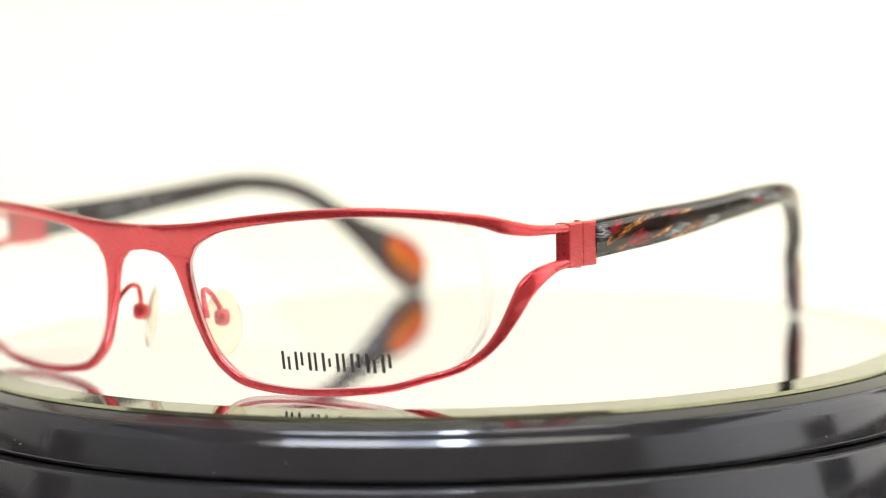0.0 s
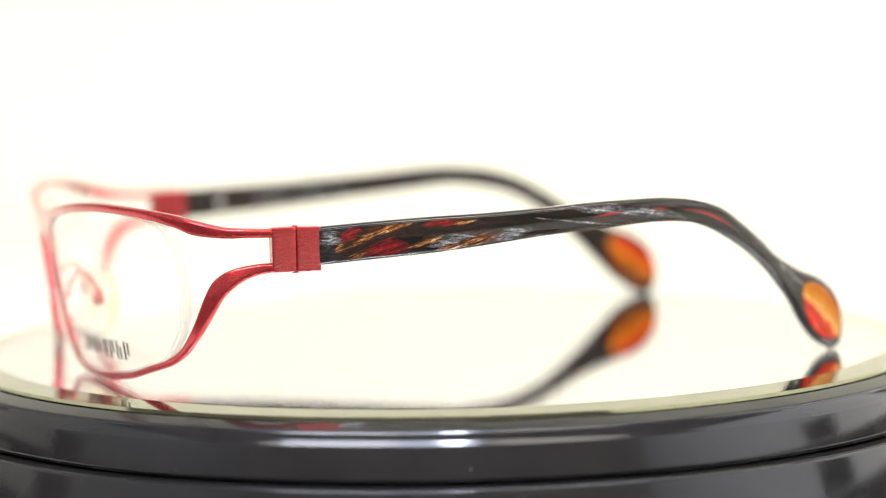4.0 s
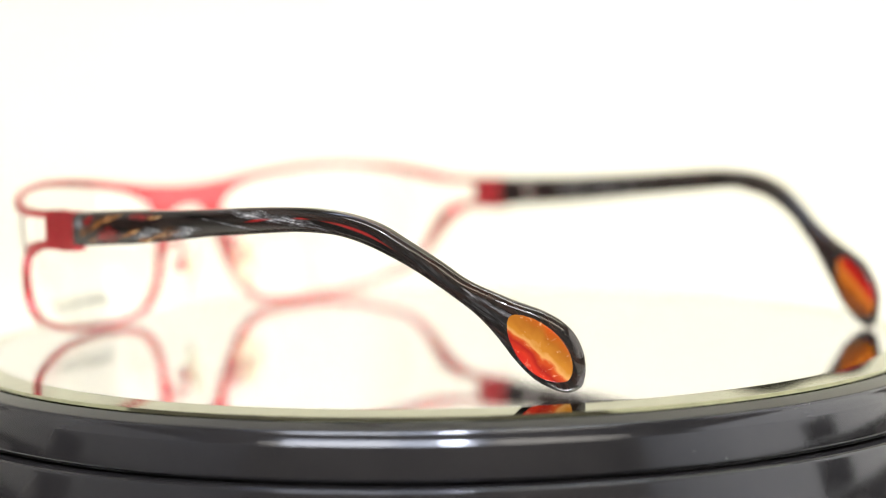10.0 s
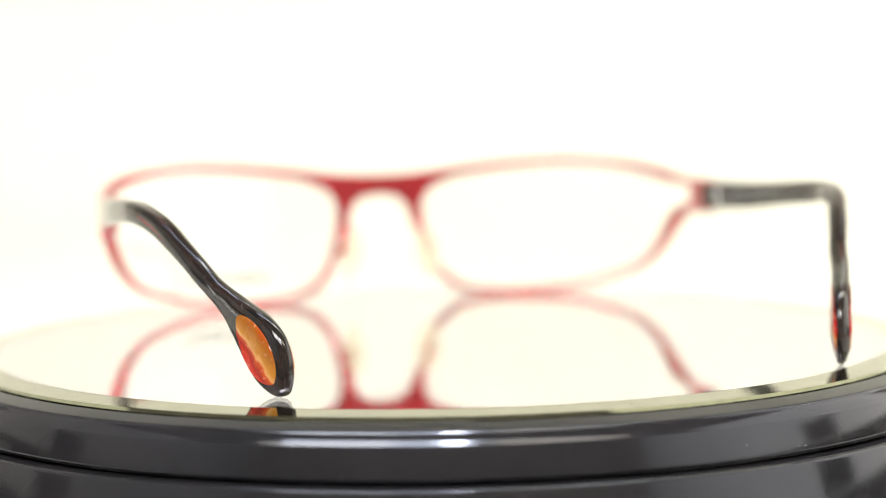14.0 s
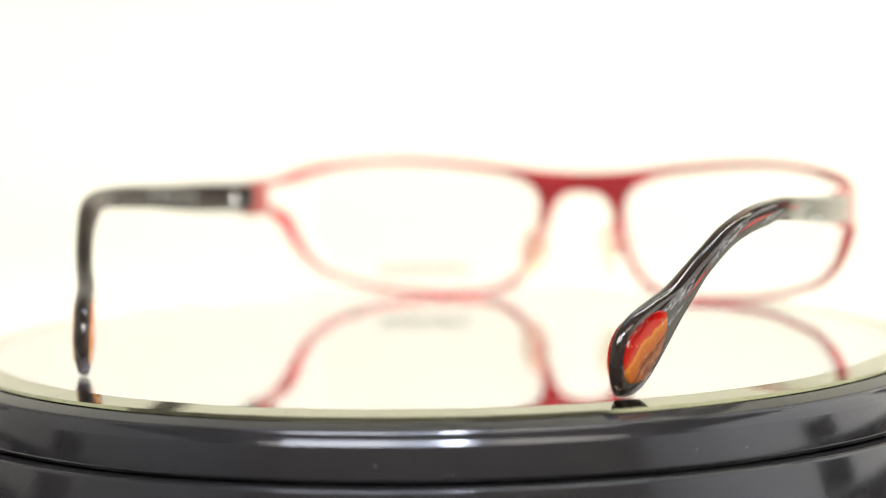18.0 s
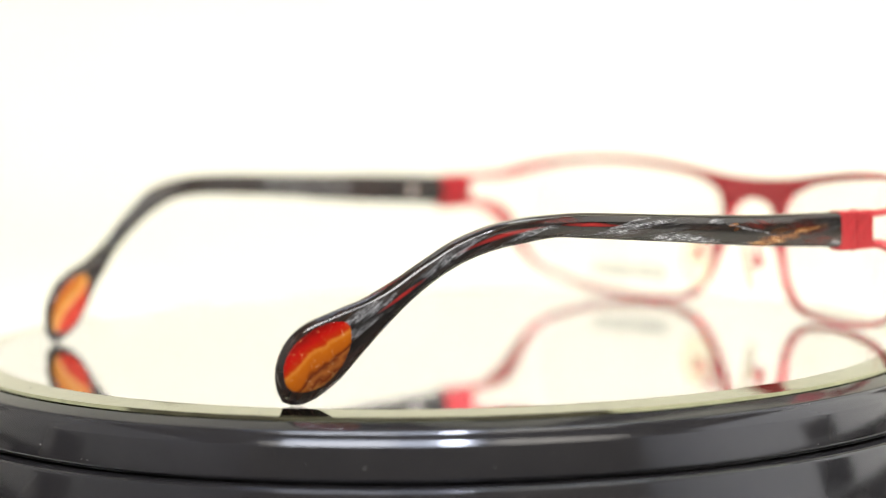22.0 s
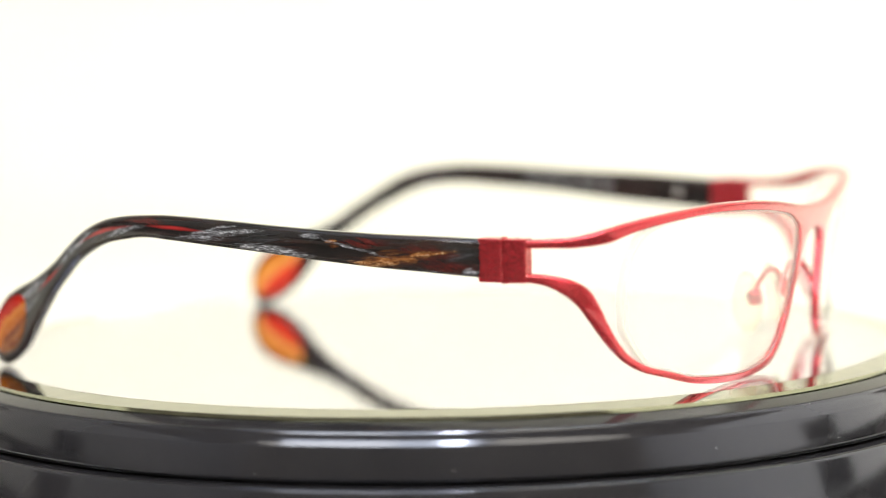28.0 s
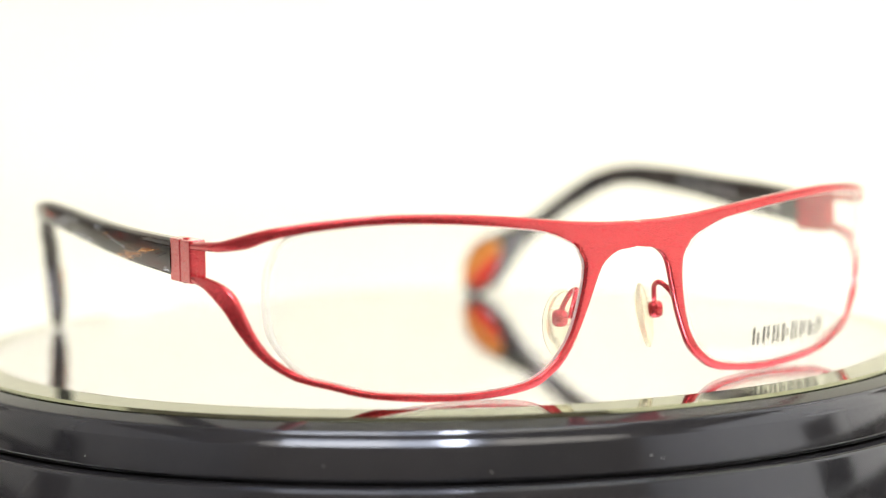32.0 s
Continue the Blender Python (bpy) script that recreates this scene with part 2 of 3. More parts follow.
def glowing(name, strength, col, grey=0.8):
    """Glow of the added side panels, faded at the front to soften its reflection."""
    m, nt, b = material(name)
    b.inputs["Base Color"].default_value = (grey, grey, grey, 1)
    b.inputs["Emission Color"].default_value = (*col, 1)
    tc = nt.nodes.new("ShaderNodeTexCoord")
    sep = nt.nodes.new("ShaderNodeSeparateXYZ")
    nt.links.new(tc.outputs["Generated"], sep.inputs[0])
    fall = ramp(nt, sep.outputs[1], [(0.0, (0.12, 0.12, 0.12)), (0.4, (0.9, 0.9, 0.9)), (0.7, (1, 1, 1)), (1.0, (1, 1, 1))])
    nt.links.new(maths(nt, "MULTIPLY", fall, strength), b.inputs["Emission Strength"])
    return m


GLOW_RIGHT = glowing("lit_diffuser", 1.5, (1.0, 0.94, 0.85))
GLOW_LEFT = glowing("dim_lit_diffuser", 0.22, (1.0, 0.88, 0.68), 0.35)
DUST = plain("pale_dust", (0.35, 0.35, 0.35), 0.9)


# ---- mesh helpers ----
def part(name, bm, mat, parent=None, label="", smooth=True, local=None):
    bmesh.ops.recalc_face_normals(bm, faces=bm.faces)
    me = bpy.data.meshes.new(name)
    for f in bm.faces:
        f.smooth = smooth
    for e in bm.edges:
        if len(e.link_faces) == 2 and e.calc_face_angle(0.0) > 0.75:
            e.smooth = False
    bm.to_mesh(me)
    bm.free()
    me.materials.append(mat)
    ob = new(name, me)
    if parent is not None:
        ob.parent = parent
        if local is not None:
            ob.matrix_local = local
    elif local is not None:
        ob.matrix_world = local
    if label:
        tagged(ob, label)
    return ob


def spline(points, n):
    """n+1 points evenly over the knots of a Catmull-Rom curve."""
    p = np.array(points, float)
    k = np.vstack([2 * p[0] - p[1], p, 2 * p[-1] - p[-2]])
    out = []
    for s in np.linspace(0, len(p) - 1, n + 1):
        i = min(int(s), len(p) - 2)
        t = s - i
        a, b, c, d = k[i:i + 4]
        out.append(0.5 * (2 * b + (c - a) * t + (2 * a - 5 * b + 4 * c - d) * t * t + (3 * b - a - 3 * c + d) * t ** 3))
    return np.array(out)


def loft(rings, close_ends=True, uv=None):
    """Skin closed rings of equal length; uv: along, across for each ring point."""
    bm = bmesh.new()
    layer = bm.loops.layers.uv.new("along") if uv is not None else None
    vs = [[bm.verts.new(q) for q in r] for r in rings]
    key = {v: (i, j) for i, r in enumerate(vs) for j, v in enumerate(r)}
    n = len(vs[0])
    for a, b in zip(vs, vs[1:]):
        for j in range(n):
            bm.faces.new((a[j], a[(j + 1) % n], b[(j + 1) % n], b[j]))
    if close_ends:
        bm.faces.new(vs[0][::-1])
        bm.faces.new(vs[-1])
    if layer:
        for f in bm.faces:
            for l in f.loops:
                i, j = key[l.vert]
                l[layer].uv = uv[i][j]
    return bm


def tube(points, radius, n=40, sides=10):
    p = spline(points, n)
    rings = []
    for i, q in enumerate(p):
        d = Vector(p[min(i + 1, n)] - p[max(i - 1, 0)]).normalized()
        a = d.orthogonal().normalized() if i == 0 else (a - d * a.dot(d)).normalized()
        b = d.cross(a)
        rings.append([Vector(q) + radius * (math.cos(t) * a + math.sin(t) * b) for t in np.linspace(0, 2 * math.pi, sides, endpoint=False)])
    return loft(rings)


def block(x0, x1, y0, y1, z0, z1, bevel=0.0, segments=3):
    bm = bmesh.new()
    bmesh.ops.create_cube(bm, size=1, matrix=Matrix.LocRotScale(((x0 + x1) / 2, (y0 + y1) / 2, (z0 + z1) / 2), None, (x1 - x0, y1 - y0, z1 - z0)))
    if bevel:
        bmesh.ops.bevel(bm, geom=bm.edges[:], offset=bevel, segments=segments, profile=0.5, affect="EDGES")
    return bm


def lathe(profile, sides=256):
    """Turn a closed profile of (radius, height) about the z axis."""
    bm = bmesh.new()
    cols = []
    for t in np.linspace(0, 2 * math.pi, sides, endpoint=False):
        cols.append([bm.verts.new((r * math.cos(t), r * math.sin(t), z)) for r, z in profile])
    n = len(profile)
    for i in range(sides):
        a, b = cols[i], cols[(i + 1) % sides]
        for j in range(n):
            bm.faces.new((a[j], b[j], b[(j + 1) % n], a[(j + 1) % n]))
    bmesh.ops.remove_doubles(bm, verts=bm.verts, dist=1e-7)
    bmesh.ops.dissolve_degenerate(bm, edges=bm.edges, dist=1e-7)
    return bm


# ---- setting ----
TABLE_Z = -0.034
room = block(-2.2, 2.2, -3.0, 1.6, -0.75, 2.1)
part("room_wall", room, WALL, None, "plain white walls of the studio room", False)
tagged(bpy.data.objects["room_wall"], "plain white walls of the studio room", "wall", kind="structure")


def backdrop():
    pts = [(0.30, TABLE_Z), (0.50, TABLE_Z), (0.66, TABLE_Z + 0.004), (0.745, TABLE_Z + 0.03), (0.785, TABLE_Z + 0.085), (0.797, TABLE_Z + 0.18), (0.80, 0.5), (0.80, 1.15)]
    line = spline([(0, y, z) for y, z in [(-0.13, TABLE_Z), (0.1, TABLE_Z)] + pts], 60)
    bm = bmesh.new()

    def front(x, y):
        """Unseen paper added forward on one side of the table, brightening the metal's reflections."""
        reach = 1 + 2.7 * min(1, max(0, (x - 0.13) / 0.12))
        return y if y > 0.1 else 0.1 + (y - 0.1) * reach
    rows = [[bm.verts.new((x, front(x, q[1]), q[2] + dz)) for x in np.linspace(-0.95, 0.95, 39)] for dz in (0, -0.002) for q in line]
    half = len(line)
    for k in range(half - 1):
        for j in range(38):
            bm.faces.new((rows[k][j], rows[k][j + 1], rows[k + 1][j + 1], rows[k + 1][j]))
            bm.faces.new((rows[half + k][j], rows[half + k + 1][j], rows[half + k + 1][j + 1], rows[half + k][j + 1]))
    ob = part("backdrop", bm, PAPER)
    tagged(ob, "bright white paper sweep behind and under the turntable", "backdrop", kind="structure")


backdrop()
# Unseen white bounce panel, added above the back of the display.
tagged(part("ceiling", block(-0.95, 0.95, 0.42, 0.80, 1.16, 1.18), PAPER, None, "", False), "unseen white panel added over the display", "ceiling", kind="structure")


def added_panel(side, glow):
    """An unseen panel on the table, added for the bright sides of the rim."""
    thing = tagged(new("added_panel"), "unseen flat glowing panel on a black foot, added beside the display", "studio lamp", "light panels beside the display")
    thing.location = (side * 0.62, 0, TABLE_Z)
    part("housing", block(-0.03, 0.03, -0.72, 0.30, 0.05, 0.56, 0.006), GROOVE, thing, "black lamp housing", False, pose(side * 0.012, 0, 0))
    part("diffuser", block(-0.004, 0.004, -0.705, 0.285, 0.065, 0.545, 0.002), glow, thing, "white lit diffuser", False, pose(-side * 0.024, 0, 0))
    part("foot", block(-0.05, 0.05, -0.05, 0.05, 0.0, 0.056, 0.004), GROOVE, thing, "black lamp foot", False, pose(side * 0.01, 0.02, 0))
    # Black block added to give the dark squares reflected in the rim.
    part("reflected_block", block(-0.012, 0.012, -0.045, 0.045, 0.07, 0.132, 0.003), GROOVE, thing, "unseen black block added for the rim's dark reflections", False, pose(-side * 0.042, -0.10, 0))


added_panel(-1, GLOW_LEFT)
added_panel(1, GLOW_RIGHT)
tagged(part("table", block(-1.0, 1.0, -0.8, 0.9, TABLE_Z - 0.045, TABLE_Z - 0.004, 0.004), plain("dark_table", (0.10, 0.09, 0.08), 0.5), None, "", False), "dark table under the paper sweep", "table", kind="structure")


# ---- turntable ----
TOP = 0.0008
turntable = tagged(new("turntable"), "round glossy black turntable with a mirror top", "turntable")
turntable.location = (0, 0, TABLE_Z)
up = pose(0, 0, -TABLE_Z)


def arc(cx, cz, r, a0, a1, n=6):
    return [(cx + r * math.cos(radians(a)), cz + r * math.sin(radians(a))) for a in np.linspace(a0, a1, n)]


def turned_ring(profile):
    """Rim, foot and gap share one size: a little wider and higher than the drawn section."""
    return lathe([(r * 1.02, z + 0.0003 if z > -0.032 else z) for r, z in profile])


base = part("base", turned_ring([(0.0, -0.034), (0.1035, -0.034)] + arc(0.1035, -0.0328, 0.0012, -90, 0) + arc(0.0988, -0.0107, 0.0008, 10, 90) + [(0.0955, -0.0098), (0.0955, -0.0125), (0.0, -0.0125)]), BASE_BLACK, turntable, "fixed glossy black foot ring", True, up)
platter = part("platter", turned_ring([(0.0, -0.0094), (0.0967, -0.0094)] + arc(0.0967, -0.0087, 0.0006, -90, 14) + arc(0.0957, -0.00389, 0.0003, 14, 24, 3) + arc(0.08916, -0.00699, 0.0075, 27, 42, 12) + arc(0.0940, -0.0024, 0.00095, 46, 68, 6) + arc(0.0918, -0.00095, 0.0003, 56, 180) + [(0.0915, -0.0032), (0.0, -0.0032)]), BLACK, turntable, "turning glossy black rim", True, up)
part("bearing", turned_ring([(0.0, -0.0124), (0.0945, -0.0124), (0.0945, -0.0095), (0.0, -0.0095)]), GROOVE, turntable, "matt black gap ring", True, up)
part("mirror_silvering", lathe([(0.0, -0.0027), (0.0875, -0.0027), (0.0875, -0.0020), (0.0, -0.0020)]), MIRROR, platter, "silvered mirror")
glass = part("mirror_glass", lathe([(0.0, -0.0028), (0.0876, -0.0028), (0.0876, TOP), (0.0, TOP)]), GLASS, platter, "clear plate glass")
glass.visible_shadow = False
part("mirror_bevel", lathe([(0.08764, -0.0028), (0.0931, -0.0028), (0.0931, TOP - 0.0004), (0.08764, TOP - 0.00002)]), BEVEL, platter, "greenish ground bevel of the mirror")


def dust():
    """Specks and short scratches on the rim and the glass."""
    bm = bmesh.new()
    rng = random.Random(5)
    for k in range(44):
        a = rng.uniform(0, 2 * math.pi)
        kind = rng.random()
        if kind < 0.45:
            z = rng.uniform(-0.0085, -0.0048)
            r = 0.0960 + (-0.0045 - z) * 0.37
        elif kind < 0.75:
            f = rng.random()
            r, z = 0.0921 + f * 0.0034, -0.0011 - f * 0.0025
        else:
            r, z = rng.uniform(0.0880, 0.0926), TOP - 0.0001
        if kind < 0.75:
            r, z = r * 1.02, z + 0.0003
        size = rng.choice((0.00005, 0.00007, 0.0001))
        long = size * rng.choice((1, 1, 1.6, 5))
        m = Matrix.Rotation(a, 4, "Z") @ Matrix.Translation((r + 0.00003, 0, z)) @ Matrix.Rotation(rng.uniform(-0.5, 0.5), 4, "X") @ Matrix.Diagonal((0.00005, long, size, 1))
        bmesh.ops.create_icosphere(bm, subdivisions=1, radius=1, matrix=m)
    tagged(part("dust", bm, DUST, platter, "pale dust specks and scratches"), kind="stuff")


dust()

# ---- eyeglasses ----
SETTLE = pose(-0.010446, -0.041386, 0, 0, 0, -5.9955)
eyeglasses = tagged(new("eyeglasses"), "red metal eyeglasses with marbled dark temples and amber tips", "eyeglasses")


def lean(q):
    """The frame is bent a touch: the wearer's left side stands higher."""
    u, v, w = q
    tilt = u / 67 if u > 0 else (u / 67) ** 3
    return Vector((u, v, w * (1 + 0.026 * tilt * min(1, max(0, 1 - v / 40))))) * 0.001


def front_depth(u, w):
    x = u / 50
    return -30.49 + 3.46 * x * x + 4.74 * x ** 4 - 0.1418 * w


def full(q):
    return np.array((q[0], front_depth(*q), q[1])) if len(q) == 2 else np.array(q, float)


UPPER = [((0, 28.8), (11.0, 24.0)), ((6, 29.1), (11.6, 25.0)), ((12, 29.5), (13.4, 26.3)), ((18, 30.2), (18, 28.1)), ((25, 31.0), (25, 29.2)), ((31.5, 31.6), (31.5, 29.9)), ((38, 32.0), (38, 30.4)), ((44, 32.15), (44, 30.65)), ((50, 31.9), (50, 30.45)), ((55.7, 31.4), (55.7, 29.75)), ((60.5, -19.2, 30.6), (60.3, -19.3, 28.55)), ((63.3, -16.2, 29.7), (62.9, -16.4, 27.3)), ((65.3, -11.8, 28.6), (65.2, -11.9, 26.7)), ((66.2, -8.0, 28.3), (66.2, -8.0, 26.7)), ((66.6, -3.8, 28.1), (66.6, -3.8, 26.6))]
LOWER = [((66.6, -3.8, 21.0), (66.6, -3.8, 22.6)), ((66.5, -6.8, 20.5), (66.2, -6.9, 22.4)), ((66.3, -9.7, 19.2), (65.1, -10.8, 21.5)), ((65.4, -12.0, 17.1), (63.9, -13.3, 19.8)), ((64.2, -13.5, 14.4), (63.1, -14.8, 17.1)), ((62.9, -14.8, 11.8), (62.1, -15.9, 14.0)), ((61.3, -16.1, 9.4), (60.7, -17.0, 11.0)), ((59.0, 7.1), (58.4, 8.35)), ((56.0, 5.2), (55.4, 6.3)), ((51.5, 3.7), (51.2, 4.9)), ((45.5, 2.0), (45.5, 3.3)), ((38, 1.1), (38, 2.5)), ((30.5, 0.8), (30.5, 2.1)), ((23.5, 1.1), (23.5, 2.5)), ((18, 2.1), (18.8, 3.5)), ((14.5, 4.3), (15.4, 5.7)), ((12.4, 6.5), (13.5, 8.0)), ((11, 9), (12.3, 10.2)), ((9.6, 12.2), (11.3, 13.2)), ((8.4, 15.6), (10.6, 16.5)), ((7.4, 18.8), (10.2, 19.2)), ((6.4, 21.6), (10.1, 21.2)), ((5.2, 23.1), (10.2, 22.4)), ((3.2, 24.3), (10.5, 23.2)), ((0, 24.8), (10.7, 23.6))]


def bar(stations, n, thick, side):
    """A flat band between an outer and an inner edge, with rounded corners."""
    o = spline([full(a) for a, b in stations], n)
    i = spline([full(b) for a, b in stations], n)
    o[:, 0] = np.maximum(o[:, 0], 0)
    rings = []
    for k in range(n + 1):
        path = Vector((o + i)[min(k + 1, n)] - (o + i)[max(k - 1, 0)]).normalized()
        wide = Vector(o[k] - i[k])
        deep = path.cross(wide).normalized() * thick / 2
        so, si = front_depth(o[k][0], o[k][2]), front_depth(i[k][0], i[k][2])
        rim = min(1.0, o[k][0] / 3.0)
        blend = min(1.0, max(0.0, (o[k][0] - 7) / 7))
        round_to = min(0.75 - 0.43 * blend if o[k][0] < 57 else 0.55, wide.length * 0.48)
        edge = [e * round_to / wide.length for e in (0, 0.06, 0.2, 0.45, 0.75, 1.0)]
        cuts = edge + [0.5] + [1 - e for e in edge[::-1]]
        ring = []
        for a, line in ((-1, cuts), (1, cuts[-2:0:-1])):
            for f in line:
                q = Vector(i[k] + (o[k] - i[k]) * f)
                q.y += front_depth(q.x, q.z) - (si + (so - si) * f)
                e = min(1.0, min(f, 1 - f) * wide.length / round_to)
                d = math.sqrt(max(0.0, 1 - (1 - e) ** 2))
                d = 1 - (1 - d) * rim if f > 0.5 else d
                q += deep * a * d
                if o[k][0] < 0.02:
                    q.x = 0.0 if f > 0.9999 else max(q.x, 0.0)
                ring.append(lean((q.x * side, q.y, q.z)))
        rings.append(ring)
    return loft(rings)


def join(*parts_):
    out = bmesh.new()
    for b in parts_:
        me = bpy.data.meshes.new("piece")
        b.to_mesh(me)
        b.free()
        out.from_mesh(me)
        bpy.data.meshes.remove(me)
    return out


def front():
    middle = [((0, 26.2), (10.8, 23.75)), ((0, 27.6), (10.9, 23.9))]
    band = LOWER + middle + UPPER
    whole = join(bar(band, 400, 1.6, 1), bar(band, 400, 1.6, -1))
    bmesh.ops.delete(whole, geom=[f for f in whole.faces if all(abs(q.co.x) < 1e-4 for q in f.verts) and (f.normal_update() or abs(f.normal.x) > 0.5)], context="FACES_ONLY")
    seam = [q for q in whole.verts if abs(q.co.x) < 7e-5]
    for q in seam:
        q.co.x = 0.0
    bmesh.ops.remove_doubles(whole, verts=seam, dist=3e-5)
    bmesh.ops.dissolve_degenerate(whole, edges=whole.edges, dist=1e-7)
    return part("frame_front", whole, RED, eyeglasses, "satin red metal rim and bridge", True, SETTLE)


frame_front = front()


def end_piece(side):
    def body(v0, v1, name, grow):
        bm = block(64.6 - grow, 67.5 + grow, v0, v1, 20.95 - grow, 28.3 + grow, 0.3)
        for q in bm.verts:
            q.co = lean((q.co.x * side, q.co.y, q.co.z))
        return part(name, bm, RED, eyeglasses, "", False, SETTLE)
    body(-4.1, -0.012, "end_piece", 0)
    body(0.012, 4.2, "temple_ferrule", 0)
    for w0, w1 in ((27.9, 28.52), (20.73, 21.4)):
        bm = bmesh.new()
        bmesh.ops.create_cone(bm, cap_ends=True, segments=20, radius1=0.6, radius2=0.5, depth=w1 - w0)
        for q in bm.verts:
            q.co = lean(((66.3 + q.co.x) * side, q.co.y, q.co.z + (w0 + w1) / 2))
        part("hinge_knuckle", bm, RED, eyeglasses, "", False, SETTLE)


# for each station: top edge (v, w), bottom edge (v, w), and u at the middle of the thickness
ARM_LEFT = [(3.9, 28.8, 3.9, 22.4, 66.0), (13.0, 29.4, 12.9, 23.1, 67.3), (22.8, 29.9, 22.7, 23.8, 68.4), (32.5, 30.2, 32.4, 24.8, 69.0), (42.1, 30.7, 42.0, 25.9, 69.3), (51.6, 31.3, 51.6, 26.7, 69.2), (61.2, 31.6, 61.1, 27.4, 68.9), (65.9, 31.5, 65.9, 27.4, 68.3), (71.3, 30.8, 70.2, 27.0, 67.3), (76.8, 29.1, 74.6, 25.6, 65.6)]
TIP_LEFT = [(81.6, 26.1, 79.0, 23.4, 63.7), (86.0, 23.0, 83.2, 20.8, 61.7), (90.4, 19.6, 87.4, 17.5, 59.4), (96.1, 16.6, 91.2, 13.9, 56.4), (101.4, 14.5, 94.3, 10.3, 54.4), (105.0, 12.0, 97.4, 5.9, 52.8), (107.0, 8.7, 100.1, 3.1, 51.8), (107.6, 5.0, 102.5, 1.6, 51.1), (107.1, 2.2, 104.4, 0.85, 50.7), (106.2, 1.3, 105.6, 0.9, 50.6)]
ARM_RIGHT = [(3.9, 27.4, 3.9, 21.1, 66.0), (12.6, 27.7, 12.7, 21.8, 66.6), (22.2, 28.0, 22.2, 22.5, 67.0), (31.6, 28.5, 31.7, 23.4, 67.2), (41.0, 29.1, 41.1, 24.4, 67.1), (50.3, 29.8, 50.4, 25.3, 66.8), (60.6, 30.5, 60.6, 26.3, 66.7), (66.1, 30.5, 66.2, 26.7, 66.0), (71.7, 30.1, 71.2, 26.1, 64.8), (77.0, 29.0, 75.8, 25.2, 63.1)]
TIP_RIGHT = [(82.1, 26.9, 80.0, 23.6, 61.1), (86.6, 24.0, 84.0, 21.3, 59.3), (91.0, 20.9, 87.5, 18.4, 57.4), (95.9, 18.0, 90.8, 15.3, 55.8), (100.7, 16.0, 93.8, 11.9, 54.0), (104.9, 14.0, 96.8, 8.3, 52.4), (107.7, 11.2, 99.6, 4.9, 51.1), (109.3, 7.3, 102.8, 2.3, 50.3), (109.3, 3.8, 105.2, 1.05, 49.8), (108.4, 1.5, 107.0, 0.85, 49.4)]
THICK = (3.0, 3.0, 2.9, 2.9, 2.9, 2.9, 2.9, 3.0, 3.1, 3.2, 3.2, 3.2, 3.2, 3.2, 3.2, 3.2, 3.1, 2.8, 2.0, 0.9)


def rows_of_print(side, ob):
    """Small pale print on the inner face, too small to read."""
    spans = [(27, 2.2), (31, 3.4), (36, 1.6), (39, 4.2), (44.5, 2.2)] if side > 0 else [(20, 6.5), (29.5, 3.0), (33, 2.6), (38, 4.8), (44, 5.6), (52, 1.2)]
    arm = np.array(ARM_LEFT if side > 0 else ARM_RIGHT)
    for v0, length in spans:
        bm = bmesh.new()
        k = 0.0
        while k < length:
            v = v0 + k
            mid_w = float(np.interp(v, arm[:, 0], (arm[:, 1] + arm[:, 3]) / 2)) + 0.2
            u = float(np.interp(v, arm[:, 0], arm[:, 4])) - 1.60
            tall = 0.75 if side > 0 else 0.6
            quad = [(v, mid_w - tall), (v + 0.42, mid_w - tall), (v + 0.42, mid_w + tall), (v, mid_w + tall)]
            lo = [bm.verts.new(Vector((u * side, a, b)) * 0.001) for a, b in quad]
            hi = [bm.verts.new(Vector(((u + 0.2) * side, a, b)) * 0.001) for a, b in quad]
            bm.faces.new(lo)
            bm.faces.new(hi[::-1])
            for j in range(4):
                bm.faces.new((lo[j], hi[j], hi[(j + 1) % 4], lo[(j + 1) % 4]))
            k += 0.72
        part("print_mark", bm, PALE_INK, ob, "pale printed mark", False)


def rounded(half_a, half_b, radius, facet):
    """Points round an oblong whose rounded corners have a narrow polished flat."""
    h = min(facet / 2, 0.12 * half_a)
    r = min(radius, 0.9 * half_a - h, 0.9 * half_b - h)
    out = []
    for ca, cb, start in ((1, 1, 0), (-1, 1, 90), (-1, -1, 180), (1, -1, 270)):
        flat = 53 if cb > 0 else 45
        turn = flat if ca * cb > 0 else 90 - flat
        lie = radians(start + turn)
        da, db = -math.sin(lie), math.cos(lie)
        ma, mb = ca * (half_a - r - h * abs(da)), cb * (half_b - r - h * abs(db))
        for d in (0, 0.35 * turn, 0.7 * turn, turn - 1, turn + 1, turn + 0.3 * (90 - turn), turn + 0.65 * (90 - turn), 90):
            slide = -h if d < turn else h
            out.append((ma + r * math.cos(radians(start + d)) + slide * da, mb + r * math.sin(radians(start + d)) + slide * db))
        if ca * cb < 0:
            out += [(ca * half_a, f * cb * (half_b - r - h)) for f in (0.67, 0.33, 0.0, -0.33, -0.67)]
        else:
            out += [(f * ca * (half_a - r - h), cb * half_b) for f in (0.33, -0.33)]
    return out


